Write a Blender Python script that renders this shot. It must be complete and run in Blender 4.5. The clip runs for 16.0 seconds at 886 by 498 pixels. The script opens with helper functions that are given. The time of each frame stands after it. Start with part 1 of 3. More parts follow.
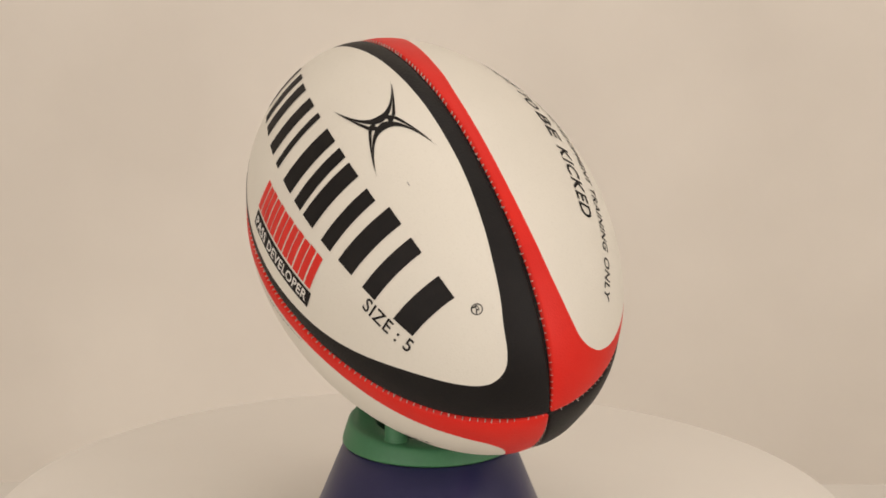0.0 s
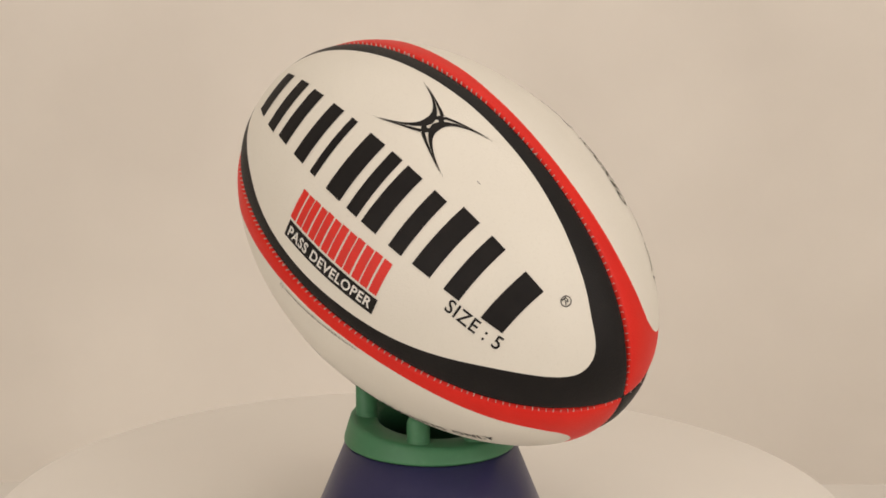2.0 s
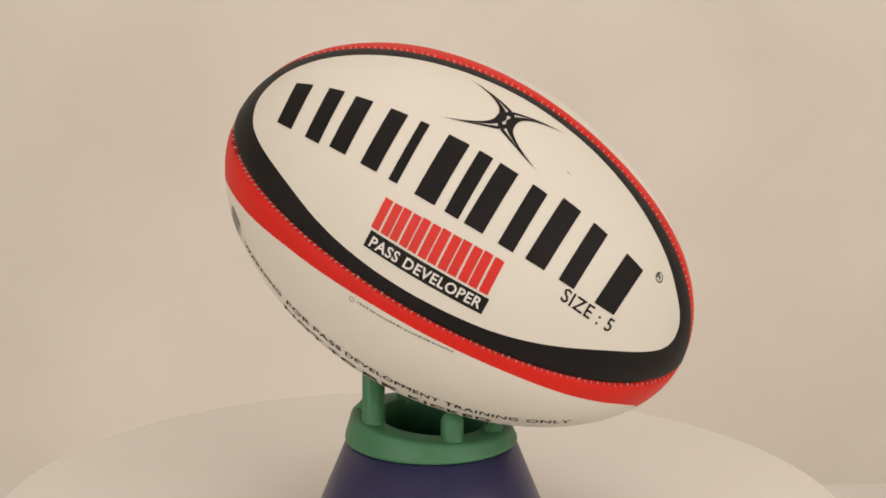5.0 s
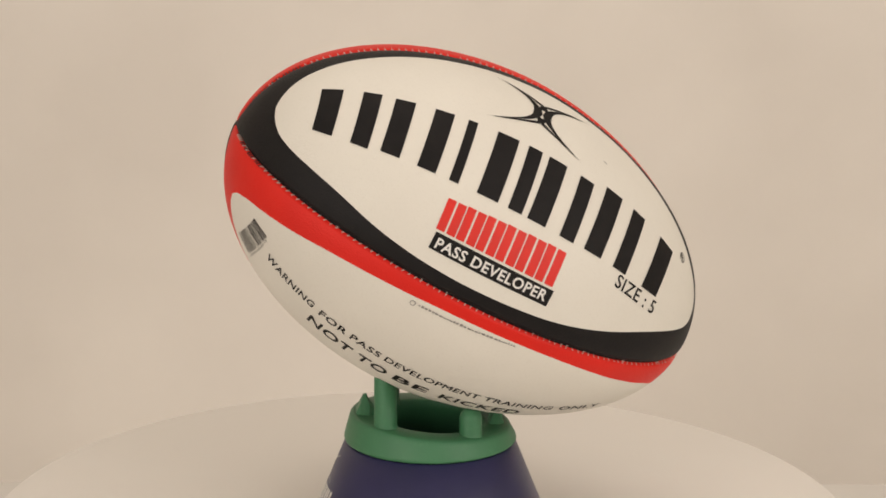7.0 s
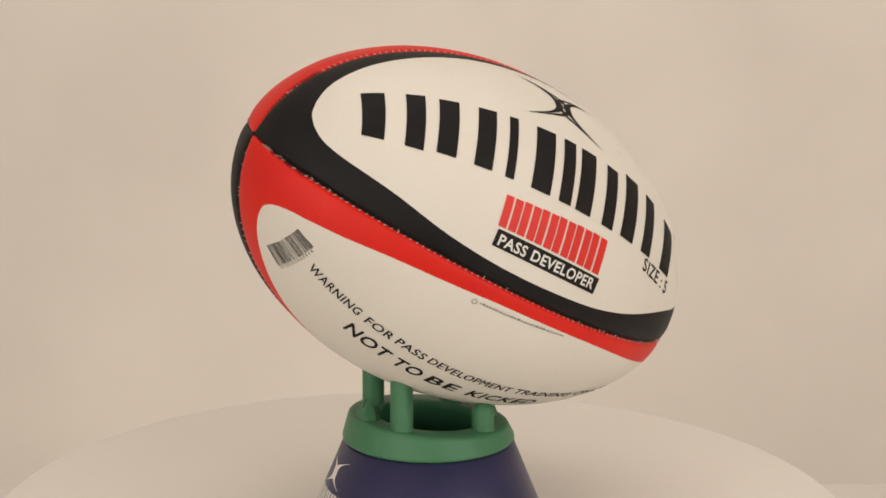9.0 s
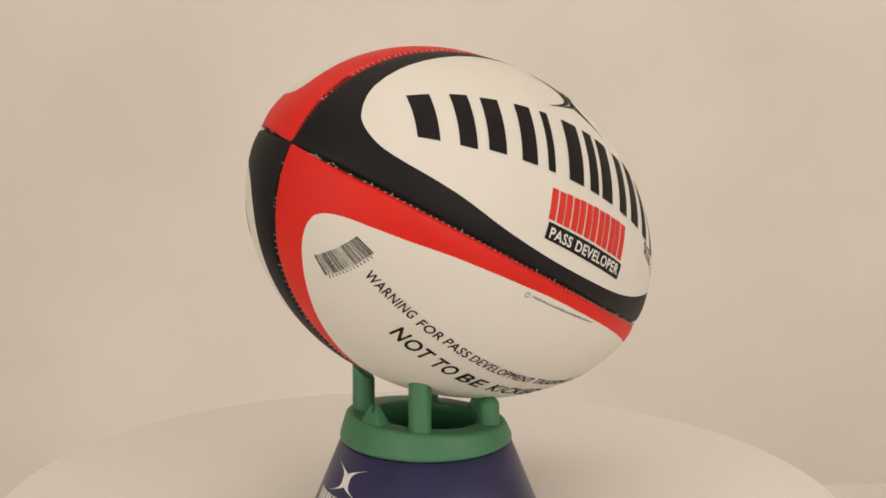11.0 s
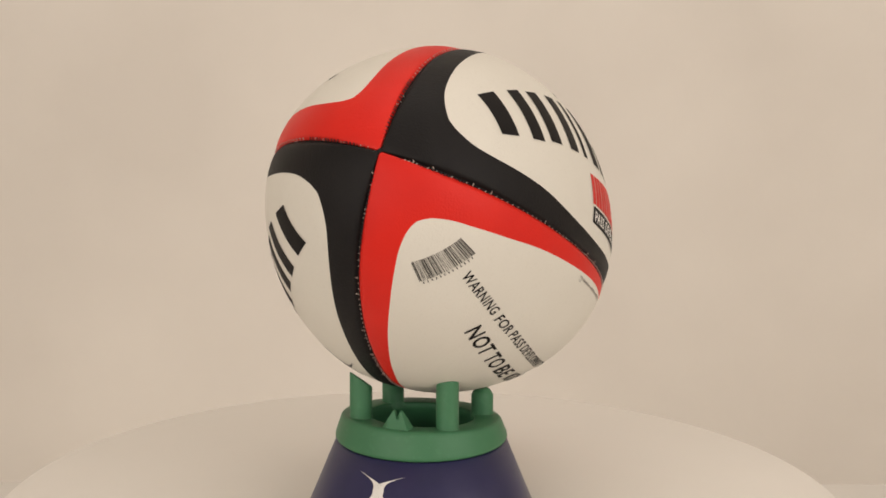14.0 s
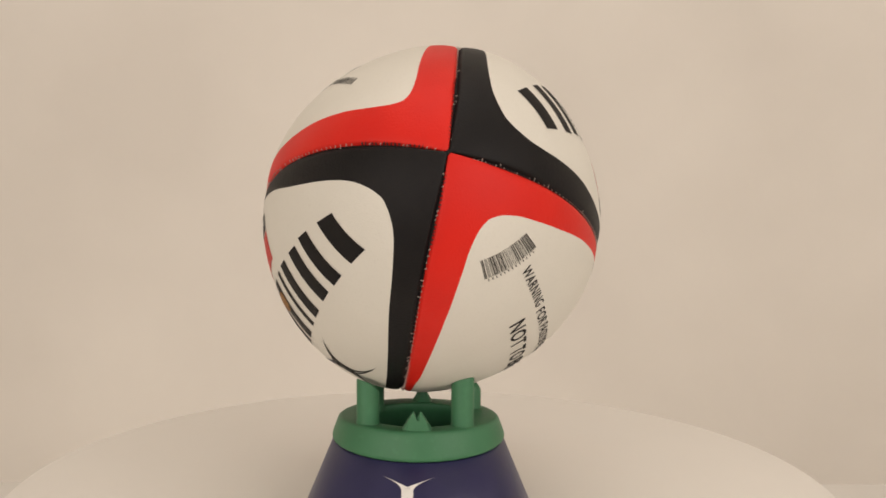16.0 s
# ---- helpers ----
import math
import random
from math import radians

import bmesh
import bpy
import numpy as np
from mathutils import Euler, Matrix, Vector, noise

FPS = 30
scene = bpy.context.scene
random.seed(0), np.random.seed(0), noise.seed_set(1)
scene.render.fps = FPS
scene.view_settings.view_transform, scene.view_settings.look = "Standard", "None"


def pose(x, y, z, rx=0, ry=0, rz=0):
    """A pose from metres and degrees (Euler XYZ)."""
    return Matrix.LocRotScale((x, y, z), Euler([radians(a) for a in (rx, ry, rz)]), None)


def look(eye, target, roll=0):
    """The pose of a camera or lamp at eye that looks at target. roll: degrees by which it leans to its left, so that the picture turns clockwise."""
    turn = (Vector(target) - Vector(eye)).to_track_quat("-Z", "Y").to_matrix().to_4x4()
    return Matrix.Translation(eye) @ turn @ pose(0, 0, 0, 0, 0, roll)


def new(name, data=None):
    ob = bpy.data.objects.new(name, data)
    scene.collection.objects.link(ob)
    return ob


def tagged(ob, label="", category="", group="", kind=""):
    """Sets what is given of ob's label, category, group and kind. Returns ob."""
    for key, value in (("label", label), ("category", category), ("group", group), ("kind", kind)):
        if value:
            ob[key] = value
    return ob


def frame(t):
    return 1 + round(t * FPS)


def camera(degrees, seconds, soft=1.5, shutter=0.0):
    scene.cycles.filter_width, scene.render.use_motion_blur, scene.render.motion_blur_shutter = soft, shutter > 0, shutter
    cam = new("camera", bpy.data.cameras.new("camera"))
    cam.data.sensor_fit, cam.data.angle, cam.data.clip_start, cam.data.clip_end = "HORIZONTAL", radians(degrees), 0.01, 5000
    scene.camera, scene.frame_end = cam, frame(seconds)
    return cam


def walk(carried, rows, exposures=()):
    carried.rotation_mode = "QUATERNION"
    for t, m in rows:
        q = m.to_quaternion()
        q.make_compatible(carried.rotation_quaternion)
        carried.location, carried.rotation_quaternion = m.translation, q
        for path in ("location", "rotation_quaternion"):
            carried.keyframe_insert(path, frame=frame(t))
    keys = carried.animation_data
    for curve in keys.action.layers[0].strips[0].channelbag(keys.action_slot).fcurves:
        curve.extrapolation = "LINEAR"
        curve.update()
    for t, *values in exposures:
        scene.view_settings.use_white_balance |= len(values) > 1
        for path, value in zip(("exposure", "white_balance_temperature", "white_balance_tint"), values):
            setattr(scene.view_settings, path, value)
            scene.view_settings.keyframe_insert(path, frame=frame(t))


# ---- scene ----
cam = camera(24.0, 16.0, soft=1.7)
EYE = Vector((0.0, -1.14388, 0.41893))
FORWARD = Vector((0.00973594, 0.97487171, -0.22255419))
CAM_POSE = look(EYE, EYE + FORWARD, 0.336)
walk(cam, [(0.0, CAM_POSE), (16.0, CAM_POSE)])

# ---------------------------------------------------------------- light
world = bpy.data.worlds.new("studio_world")
scene.world = world
world.use_nodes = True
world.node_tree.nodes["Background"].inputs[0].default_value = (1.0, 0.88, 0.72, 1)
world.node_tree.nodes["Background"].inputs[1].default_value = 0.25
scene.view_settings.exposure = 0.0


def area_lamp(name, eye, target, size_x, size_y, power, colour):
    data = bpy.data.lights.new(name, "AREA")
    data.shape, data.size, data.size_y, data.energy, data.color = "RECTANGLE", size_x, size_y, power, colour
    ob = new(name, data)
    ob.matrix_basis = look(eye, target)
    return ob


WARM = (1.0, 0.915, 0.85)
# lamps out of view, added to give the set its even soft light
area_lamp("unseen_key", (1.4, -1.4, 0.75), (0.0, 0.1, 0.16), 1.6, 1.6, 21.0, WARM)
area_lamp("unseen_fill", (-1.15, -1.75, 0.55), (0.0, 0.1, 0.16), 1.9, 1.5, 19.5, WARM)
area_lamp("unseen_top", (0.1, 0.1, 1.9), (0.1, 0.4, 0.1), 1.8, 1.2, 9.5, WARM)


# ---------------------------------------------------------------- materials
def material(name, base, rough=0.5, second=None, mix_scale=30.0, mix_amount=0.5, bump_scale=0.0, bump=0.0,
             bump_kind="NOISE", spec=0.5, coat=0.0, fine=None, fine_scale=400.0, stretch=None):
    """Two-scale colour variation, roughness variation and fine relief, in metres of the object's own space."""
    m = bpy.data.materials.new(name)
    m.use_nodes = True
    nt = m.node_tree
    b = nt.nodes["Principled BSDF"]
    tc = nt.nodes.new("ShaderNodeTexCoord")
    co = tc.outputs["Object"]
    if stretch:
        mp = nt.nodes.new("ShaderNodeMapping")
        mp.inputs["Scale"].default_value = stretch
        nt.links.new(co, mp.inputs["Vector"])
        co = mp.outputs["Vector"]
    col = None
    if second:
        n = nt.nodes.new("ShaderNodeTexNoise")
        n.inputs["Scale"].default_value = mix_scale
        n.inputs["Detail"].default_value = 5
        nt.links.new(co, n.inputs["Vector"])
        r = nt.nodes.new("ShaderNodeMapRange")
        r.inputs[1].default_value, r.inputs[2].default_value = 0.35, 0.7
        r.inputs[3].default_value, r.inputs[4].default_value = 0.0, mix_amount
        nt.links.new(n.outputs["Fac"], r.inputs[0])
        x = nt.nodes.new("ShaderNodeMix")
        x.data_type = "RGBA"
        x.inputs[6].default_value, x.inputs[7].default_value = (*base, 1), (*second, 1)
        nt.links.new(r.outputs[0], x.inputs[0])
        col = x.outputs[2]
        rr = nt.nodes.new("ShaderNodeMapRange")
        rr.inputs[3].default_value, rr.inputs[4].default_value = max(rough - 0.08, 0.05), min(rough + 0.08, 1)
        nt.links.new(n.outputs["Fac"], rr.inputs[0])
        nt.links.new(rr.outputs[0], b.inputs["Roughness"])
    else:
        b.inputs["Roughness"].default_value = rough
    if fine:
        n2 = nt.nodes.new("ShaderNodeTexNoise")
        n2.inputs["Scale"].default_value = fine_scale
        n2.inputs["Detail"].default_value = 3
        nt.links.new(tc.outputs["Object"], n2.inputs["Vector"])
        r2 = nt.nodes.new("ShaderNodeMapRange")
        r2.inputs[1].default_value, r2.inputs[2].default_value = 0.55, 0.75
        r2.inputs[3].default_value, r2.inputs[4].default_value = 0.0, 0.35
        nt.links.new(n2.outputs["Fac"], r2.inputs[0])
        x2 = nt.nodes.new("ShaderNodeMix")
        x2.data_type = "RGBA"
        if col:
            nt.links.new(col, x2.inputs[6])
        else:
            x2.inputs[6].default_value = (*base, 1)
        x2.inputs[7].default_value = (*fine, 1)
        nt.links.new(r2.outputs[0], x2.inputs[0])
        col = x2.outputs[2]
    if col:
        nt.links.new(col, b.inputs["Base Color"])
    else:
        b.inputs["Base Color"].default_value = (*base, 1)
    b.inputs["Specular IOR Level"].default_value = spec
    b.inputs["Coat Weight"].default_value = coat
    if bump:
        if bump_kind == "PEBBLE":
            t = nt.nodes.new("ShaderNodeTexVoronoi")
            t.inputs["Scale"].default_value = bump_scale
            h = t.outputs["Distance"]
        else:
            t = nt.nodes.new("ShaderNodeTexNoise")
            t.inputs["Scale"].default_value = bump_scale
            t.inputs["Detail"].default_value = 4
            h = t.outputs["Fac"]
        nt.links.new(co, t.inputs["Vector"])
        bp = nt.nodes.new("ShaderNodeBump")
        bp.inputs["Strength"].default_value = bump
        bp.inputs["Distance"].default_value = 0.0006
        nt.links.new(h, bp.inputs["Height"])
        nt.links.new(bp.outputs["Normal"], b.inputs["Normal"])
    return m


M_WHITE = material("grained_white_leather", (0.745, 0.715, 0.637), 0.55, (0.705, 0.67, 0.592), 22, 0.5, 950, 0.14, "PEBBLE", 0.35,
                   fine=(0.66, 0.625, 0.545), fine_scale=700)
M_BLACK = material("grained_black_leather", (0.0065, 0.0055, 0.0055), 0.55, (0.011, 0.0095, 0.0095), 40, 0.7, 950, 0.25, "PEBBLE", 0.22)
M_RED = material("grained_red_leather", (0.70, 0.017, 0.008), 0.5, (0.60, 0.012, 0.007), 30, 0.6, 950, 0.25, "PEBBLE", 0.28)
M_INK = material("black_print", (0.0075, 0.0062, 0.006), 0.6, (0.014, 0.012, 0.0115), 120, 0.6, 950, 0.12, "PEBBLE", 0.2)
M_INK_RED = material("red_print", (0.70, 0.022, 0.012), 0.5, (0.58, 0.03, 0.022), 120, 0.6, 950, 0.2, "PEBBLE", 0.4)
M_INK_WHITE = material("white_print", (0.78, 0.76, 0.72), 0.5, (0.66, 0.64, 0.6), 150, 0.6)
M_INK_GREY = material("faded_grey_print", (0.16, 0.15, 0.14), 0.55, (0.4, 0.38, 0.34), 900, 0.8)
M_STAIN = material("brown_scuff", (0.2, 0.09, 0.03), 0.7, (0.4, 0.24, 0.1), 400, 0.8)
M_THREAD = material("waxed_thread", (0.58, 0.50, 0.44), 0.6, (0.42, 0.31, 0.27), 300, 0.8)
# near black, paints the shade between stitches by the raised end
M_STITCH_SHADE = material("dark_stitch_shade", (0.012, 0.011, 0.011), 0.6, (0.03, 0.027, 0.027), 300, 0.7)
M_GREEN = material("green_moulded_plastic", (0.044, 0.165, 0.075), 0.5, (0.052, 0.185, 0.088), 60, 0.7, 900, 0.12, "NOISE", 0.45,
                   fine=(0.07, 0.23, 0.11), fine_scale=260)
M_BLUE = material("navy_moulded_plastic", (0.022, 0.022, 0.072), 0.33, (0.03, 0.028, 0.09), 50, 0.7, 1100, 0.15, "NOISE", 0.45)
M_DISC = material("matt_white_laminate", (0.80, 0.765, 0.705), 0.5, (0.765, 0.73, 0.67), 6, 0.7, 500, 0.05, "NOISE", 0.35)
M_TABLE = material("white_table_paint", (0.78, 0.75, 0.7), 0.55, (0.72, 0.69, 0.64), 5, 0.6)
M_CLOTH = material("cream_backdrop_cloth", (0.755, 0.71, 0.645), 0.95, (0.67, 0.625, 0.565), 3.8, 0.9, 60, 0.3, "NOISE", 0.1)
M_WALL = material("warm_white_wall_paint", (0.78, 0.74, 0.68), 0.9, (0.73, 0.69, 0.63), 2, 0.5)
M_FLOOR = material("grey_floor_vinyl", (0.35, 0.33, 0.3), 0.6, (0.28, 0.26, 0.24), 5, 0.6)


# ---------------------------------------------------------------- mesh helpers
def mesh_of(name, verts, faces, mat, smooth=True, merge=0.0):
    me = bpy.data.meshes.new(name)
    me.from_pydata([tuple(v) for v in verts], [], faces)
    bm = bmesh.new()
    bm.from_mesh(me)
    if merge:
        bmesh.ops.remove_doubles(bm, verts=bm.verts[:], dist=merge)
        bmesh.ops.dissolve_degenerate(bm, edges=bm.edges[:], dist=merge * 0.5)
    for f in bm.faces:
        f.smooth = smooth
    bm.to_mesh(me)
    bm.free()
    me.materials.append(mat)
    return me


def part(name, me, parent, label=""):
    ob = new(name, me)
    ob.parent = parent
    return tagged(ob, label)


def lathe(profile, n=96, cx=0.0, cy=0.0, close=False):
    """A solid of revolution round a vertical axis from (radius, height) pairs."""
    verts, faces = [], []
    k = len(profile)
    for i in range(n):
        a = 2 * math.pi * i / n
        for r, z in profile:
            verts.append((cx + r * math.cos(a), cy + r * math.sin(a), z))
    last = k if close else k - 1
    for i in range(n):
        for j in range(last):
            a, b = i * k + j, i * k + (j + 1) % k
            c, d = ((i + 1) % n) * k + (j + 1) % k, ((i + 1) % n) * k + j
            faces.append((a, d, c, b))
    return verts, faces


def box(x0, x1, y0, y1, z0, z1):
    v = [(x, y, z) for x in (x0, x1) for y in (y0, y1) for z in (z0, z1)]
    f = [(0, 1, 3, 2), (4, 6, 7, 5), (0, 4, 5, 1), (2, 3, 7, 6), (0, 2, 6, 4), (1, 5, 7, 3)]
    return v, f


# ---------------------------------------------------------------- the studio
# unseen room, added to close the set and bounce the lamps' light
def room():
    v, f = box(-2.0, 2.0, -2.4, 1.2, -0.96, -0.9)
    tagged(new("floor", mesh_of("floor", v, f, M_FLOOR, False)), "unseen grey vinyl floor closing the photo studio", "floor", kind="structure")
    for nm, b in (("wall_north", (-2.0, 2.0, 1.2, 1.3, -0.9, 2.0)), ("wall_south", (-2.0, 2.0, -2.5, -2.4, -0.9, 2.0)),
                  ("wall_west", (-2.1, -2.0, -2.4, 1.2, -0.9, 2.0)), ("wall_east", (2.0, 2.1, -2.4, 1.2, -0.9, 2.0))):
        v, f = box(*b)
        tagged(new(nm, mesh_of(nm, v, f, M_WALL, False)), "unseen warm white studio wall, added to bounce light", "wall", kind="structure")
    v, f = box(-2.0, 2.0, -2.4, 1.2, 2.0, 2.08)
    tagged(new("ceiling", mesh_of("ceiling", v, f, M_WALL, False)), "unseen white studio ceiling, added to bounce light", "ceiling", kind="structure")


TABLE_Z, BACK_Y = -0.233, 0.70


def table_and_backdrop():
    table = tagged(new("table"), "white table carrying the turntable before a cream backdrop", "table")
    v, f = box(-0.95, 0.95, -0.45, 0.85, TABLE_Z - 0.03, TABLE_Z)
    part("tabletop", mesh_of("tabletop", v, f, M_TABLE, False), table)
    for x in (-0.88, 0.88):
        for y in (-0.4, 0.8):
            v, f = lathe([(0.0, -0.9), (0.024, -0.9), (0.028, -0.88), (0.03, TABLE_Z - 0.03), (0.0, TABLE_Z - 0.03)], 24, x, y)
            part("leg", mesh_of("leg", v, f, M_TABLE), table)
    # cloth: hangs behind the table with shallow uneven folds and sweeps onto the tabletop
    nx, nz, verts, faces = 150, 90, [], []
    for thick in (0.0, 0.004):
        for i in range(nx + 1):
            x = -1.1 + 2.2 * i / nx
            for j in range(nz + 1):
                z = TABLE_Z - 0.002 + 1.5 * (j / nz) ** 1.3
                fold = 0.02 * noise.noise((x * 2.6, z * 1.1, 1.7)) + 0.007 * noise.noise((x * 6.0 + 0.6 * z, z * 2.4, 5.1))
                fade = min(1.0, (z - TABLE_Z) / 0.12)
                verts.append((x, BACK_Y + 0.02 + thick + fold * fade, z))
    k = (nx + 1) * (nz + 1)
    for i in range(nx):
        for j in range(nz):
            a = i * (nz + 1) + j
            faces.append((a, a + nz + 1, a + nz + 2, a + 1))
            faces.append((k + a, k + a + 1, k + a + nz + 2, k + a + nz + 1))
    tagged(new("backdrop", mesh_of("backdrop", verts, faces, M_CLOTH)), "plain cream cloth backdrop with faint soft folds", "backdrop",
           kind="structure")


# ---------------------------------------------------------------- turntable
DISC_R = 0.2498


def turntable():
    t = tagged(new("turntable"), "round white display turntable turning under the ball", "turntable")
    prof = [(0.0, -0.022), (DISC_R - 0.004, -0.022), (DISC_R - 0.001, -0.019), (DISC_R, -0.016), (DISC_R, -0.003),
            (DISC_R - 0.0012, -0.0008), (DISC_R - 0.003, 0.0), (0.0, 0.0)]
    v, f = lathe(prof, 160)
    part("disc", mesh_of("disc", v, f, M_DISC, merge=1e-6), t, "smooth matt white disc")
    prof = [(0.0, TABLE_Z), (0.18, TABLE_Z), (0.183, TABLE_Z + 0.004), (0.172, -0.034), (0.168, -0.03), (0.06, -0.024), (0.06, -0.022), (0.0, -0.022)]
    v, f = lathe(prof, 96)
    part("base", mesh_of("base", v, f, M_TABLE, merge=1e-6), t, "white round motor base")
    return t


# ---------------------------------------------------------------- ball surface
C0 = Vector((0.01991607, -0.00359896, 0.16861515))
U = Vector((-0.88017553, -0.08677895, 0.46664809))
V = Vector((0.09811706, -0.99517488, 0.0))
W = Vector((0.46439646, 0.04578614, 0.88444308))
A_HI, A_LO, N_HI, N_LO, RB = 0.138874, 0.144394, 1.96011, 1.84377, 0.095
SQUARE, SQ0, OVAL_C, OVAL_S = -0.0108, 0.42787, 0.00411, 0.01214


def radius(x, al):
    n = N_HI if x > 0 else N_LO
    return (RB * math.sqrt(max(1 - min(abs(x), 1.0) ** n, 0.0))
            * (1 + SQUARE * math.cos(4 * (al - SQ0)) + OVAL_C * math.cos(2 * al) + OVAL_S * math.sin(2 * al)))


def drawn(x, al_deg):
    """The panels are sewn a little askew: from the pattern's place along and round the ball to the place on the skin."""
    c, s = math.cos(radians(al_deg)), math.sin(radians(al_deg))
    return (x + (1 - x * x) * (0.04743 + 0.00478 * x + 0.01775 * c + 0.00572 * s),
            al_deg - 1.176 + 0.2666 * c + 2.3201 * s + x * (0.714 * c - 1.5507 * s) + (1 - x * x) * (0.6 - 1.3 * s))


def local(x, al_deg):
    """A point of the ball's skin in its own axes: along the ball, and across it twice."""
    x, al_deg = drawn(x, al_deg)
    al = radians(al_deg)
    r = radius(x, al)
    return Vector(((A_HI if x > 0 else A_LO) * x, r * math.cos(al), r * math.sin(al)))


def onto(p):
    """Push a point out from the ball's middle onto the skin."""
    al = math.atan2(p.z, p.y)
    rad = math.hypot(p.y, p.z)
    lo, hi = 0.3, 3.0
    for _ in range(34):
        k = (lo + hi) / 2
        x = k * p.x / (A_HI if p.x > 0 else A_LO)
        if abs(x) < 1 and k * rad < radius(x, al):
            lo = k
        else:
            hi = k
    return p * lo


def to_world(p):
    return C0 + U * p.x + V * p.y + W * p.z


def skin(x, al_deg, lift=0.0):
    p = local(x, al_deg)
    r = max(math.hypot(p.y, p.z), 1e-5)
    a = A_HI if x > 0 else A_LO
    if x > 0 and 80.3 < al_deg % 360 < 261.5:
        p = onto(p + SKEW * x ** 5)
    nrm = Vector((p.x / a ** 2, p.y / RB ** 2, p.z / RB ** 2)).normalized()
    return to_world(p + nrm * lift)


# the four seams meet a little off the ball's axis at both ends
SKEW = Vector((0.0, 0.0154, -0.0076))
SHIFT_HI, SHIFT_LO = Vector((0.0, 0.0030, -0.0014)), Vector((0.0, -0.0015, 0.0018))


def seam_point(x, al_deg):
    p = local(x, al_deg)
    return onto(p + (SHIFT_HI if x > 0 else SHIFT_LO) * abs(x) ** 5)


def table_of(rows, x):
    """Straight-line reading of a short table of pairs."""
    if x <= rows[0][0]:
        return rows[0][1]
    for (x0, y0), (x1, y1) in zip(rows, rows[1:]):
        if x <= x1:
            return y0 + (y1 - y0) * (x - x0) / (x1 - x0)
    return rows[-1][1]


SEAMS = (-11.0, 80.3, 171.5, 261.5)
# white field of the black-edged and of the red-edged panels: half width in degrees by place along the ball
FIELD_BLACK = ((-0.936, 0.0), (-0.932, 8.0), (-0.92, 13.5), (-0.9, 18.0), (-0.86, 22.5), (-0.79, 26.8), (-0.65, 33.2), (-0.54, 36.5), (-0.44, 38.4),
               (-0.33, 39.6), (-0.1, 40.4), (0.1, 40.2), (0.26, 39.1), (0.39, 37.4), (0.53, 34.2), (0.675, 31.0), (0.77, 28.0),
               (0.833, 24.0), (0.868, 19.0), (0.891, 12.0), (0.901, 6.0), (0.906, 0.0))
FIELD_NARROW = ((-0.936, 0.0), (-0.932, 8.0), (-0.92, 13.5), (-0.9, 18.0), (-0.86, 22.5), (-0.79, 29.0), (-0.65, 34.2), (-0.54, 36.4), (-0.44, 37.8),
                (-0.33, 38.7), (-0.1, 39.2), (0.1, 38.8), (0.26, 38.0), (0.39, 37.0), (0.53, 35.2), (0.7, 32.2), (0.79, 28.5),
                (0.845, 24.0), (0.875, 19.0), (0.894, 12.0), (0.902, 6.0), (0.906, 0.0))
FIELD_RED = ((-0.934, 0.0), (-0.93, 10.0), (-0.915, 18.0), (-0.88, 26.0), (-0.82, 32.5), (-0.74, 36.5), (-0.6, 39.5), (-0.4, 41.0), (-0.05, 40.6), (0.1, 38.8), (0.25, 37.6),
             (0.43, 35.0), (0.555, 32.4), (0.68, 28.4), (0.745, 25.6), (0.815, 21.2), (0.85, 17.4), (0.88, 11.6), (0.893, 6.0), (0.899, 0.0))
FIELD_RED_UP = ((-0.934, 0.0), (-0.93, 10.0), (-0.915, 18.0), (-0.88, 26.0), (-0.82, 30.5), (-0.74, 33.8), (-0.6, 37.0), (-0.4, 38.7), (-0.05, 38.9), (0.1, 38.0), (0.25, 36.9),
             (0.43, 35.0), (0.555, 32.4), (0.68, 28.4), (0.745, 25.6), (0.815, 21.2), (0.85, 17.4), (0.88, 11.6), (0.893, 6.0), (0.899, 0.0))


def rounded(field):
    """The outline of a field with its corners cut three times, so that it runs smoothly round its tips."""
    loop = list(field) + [(x, -h) for x, h in reversed(field[1:-1])]
    for _ in range(3):
        out = []
        for (x0, h0), (x1, h1) in zip(loop, loop[1:] + loop[:1]):
            out += [(0.75 * x0 + 0.25 * x1, 0.75 * h0 + 0.25 * h1), (0.25 * x0 + 0.75 * x1, 0.25 * h0 + 0.75 * h1)]
        loop = out
    upper = sorted(p for p in loop if p[1] > 0.3)
    return ((field[0][0], 0.0), *upper, (field[-1][0], 0.0))


FIELD_BLACK, FIELD_NARROW = rounded(FIELD_BLACK), rounded(FIELD_NARROW)
FIELD_RED, FIELD_RED_UP = rounded(FIELD_RED), rounded(FIELD_RED_UP)


def groove(p, gap):
    """The skin sinks towards a seam that is gap metres away."""
    end = (abs(p.x) / 0.14) ** 5
    d = (0.002 + 0.0016 * end) * math.exp(-(gap / 0.0013) ** 2) + 0.0008 * math.exp(-(gap / 0.006) ** 2)
    return p - p.normalized() * d


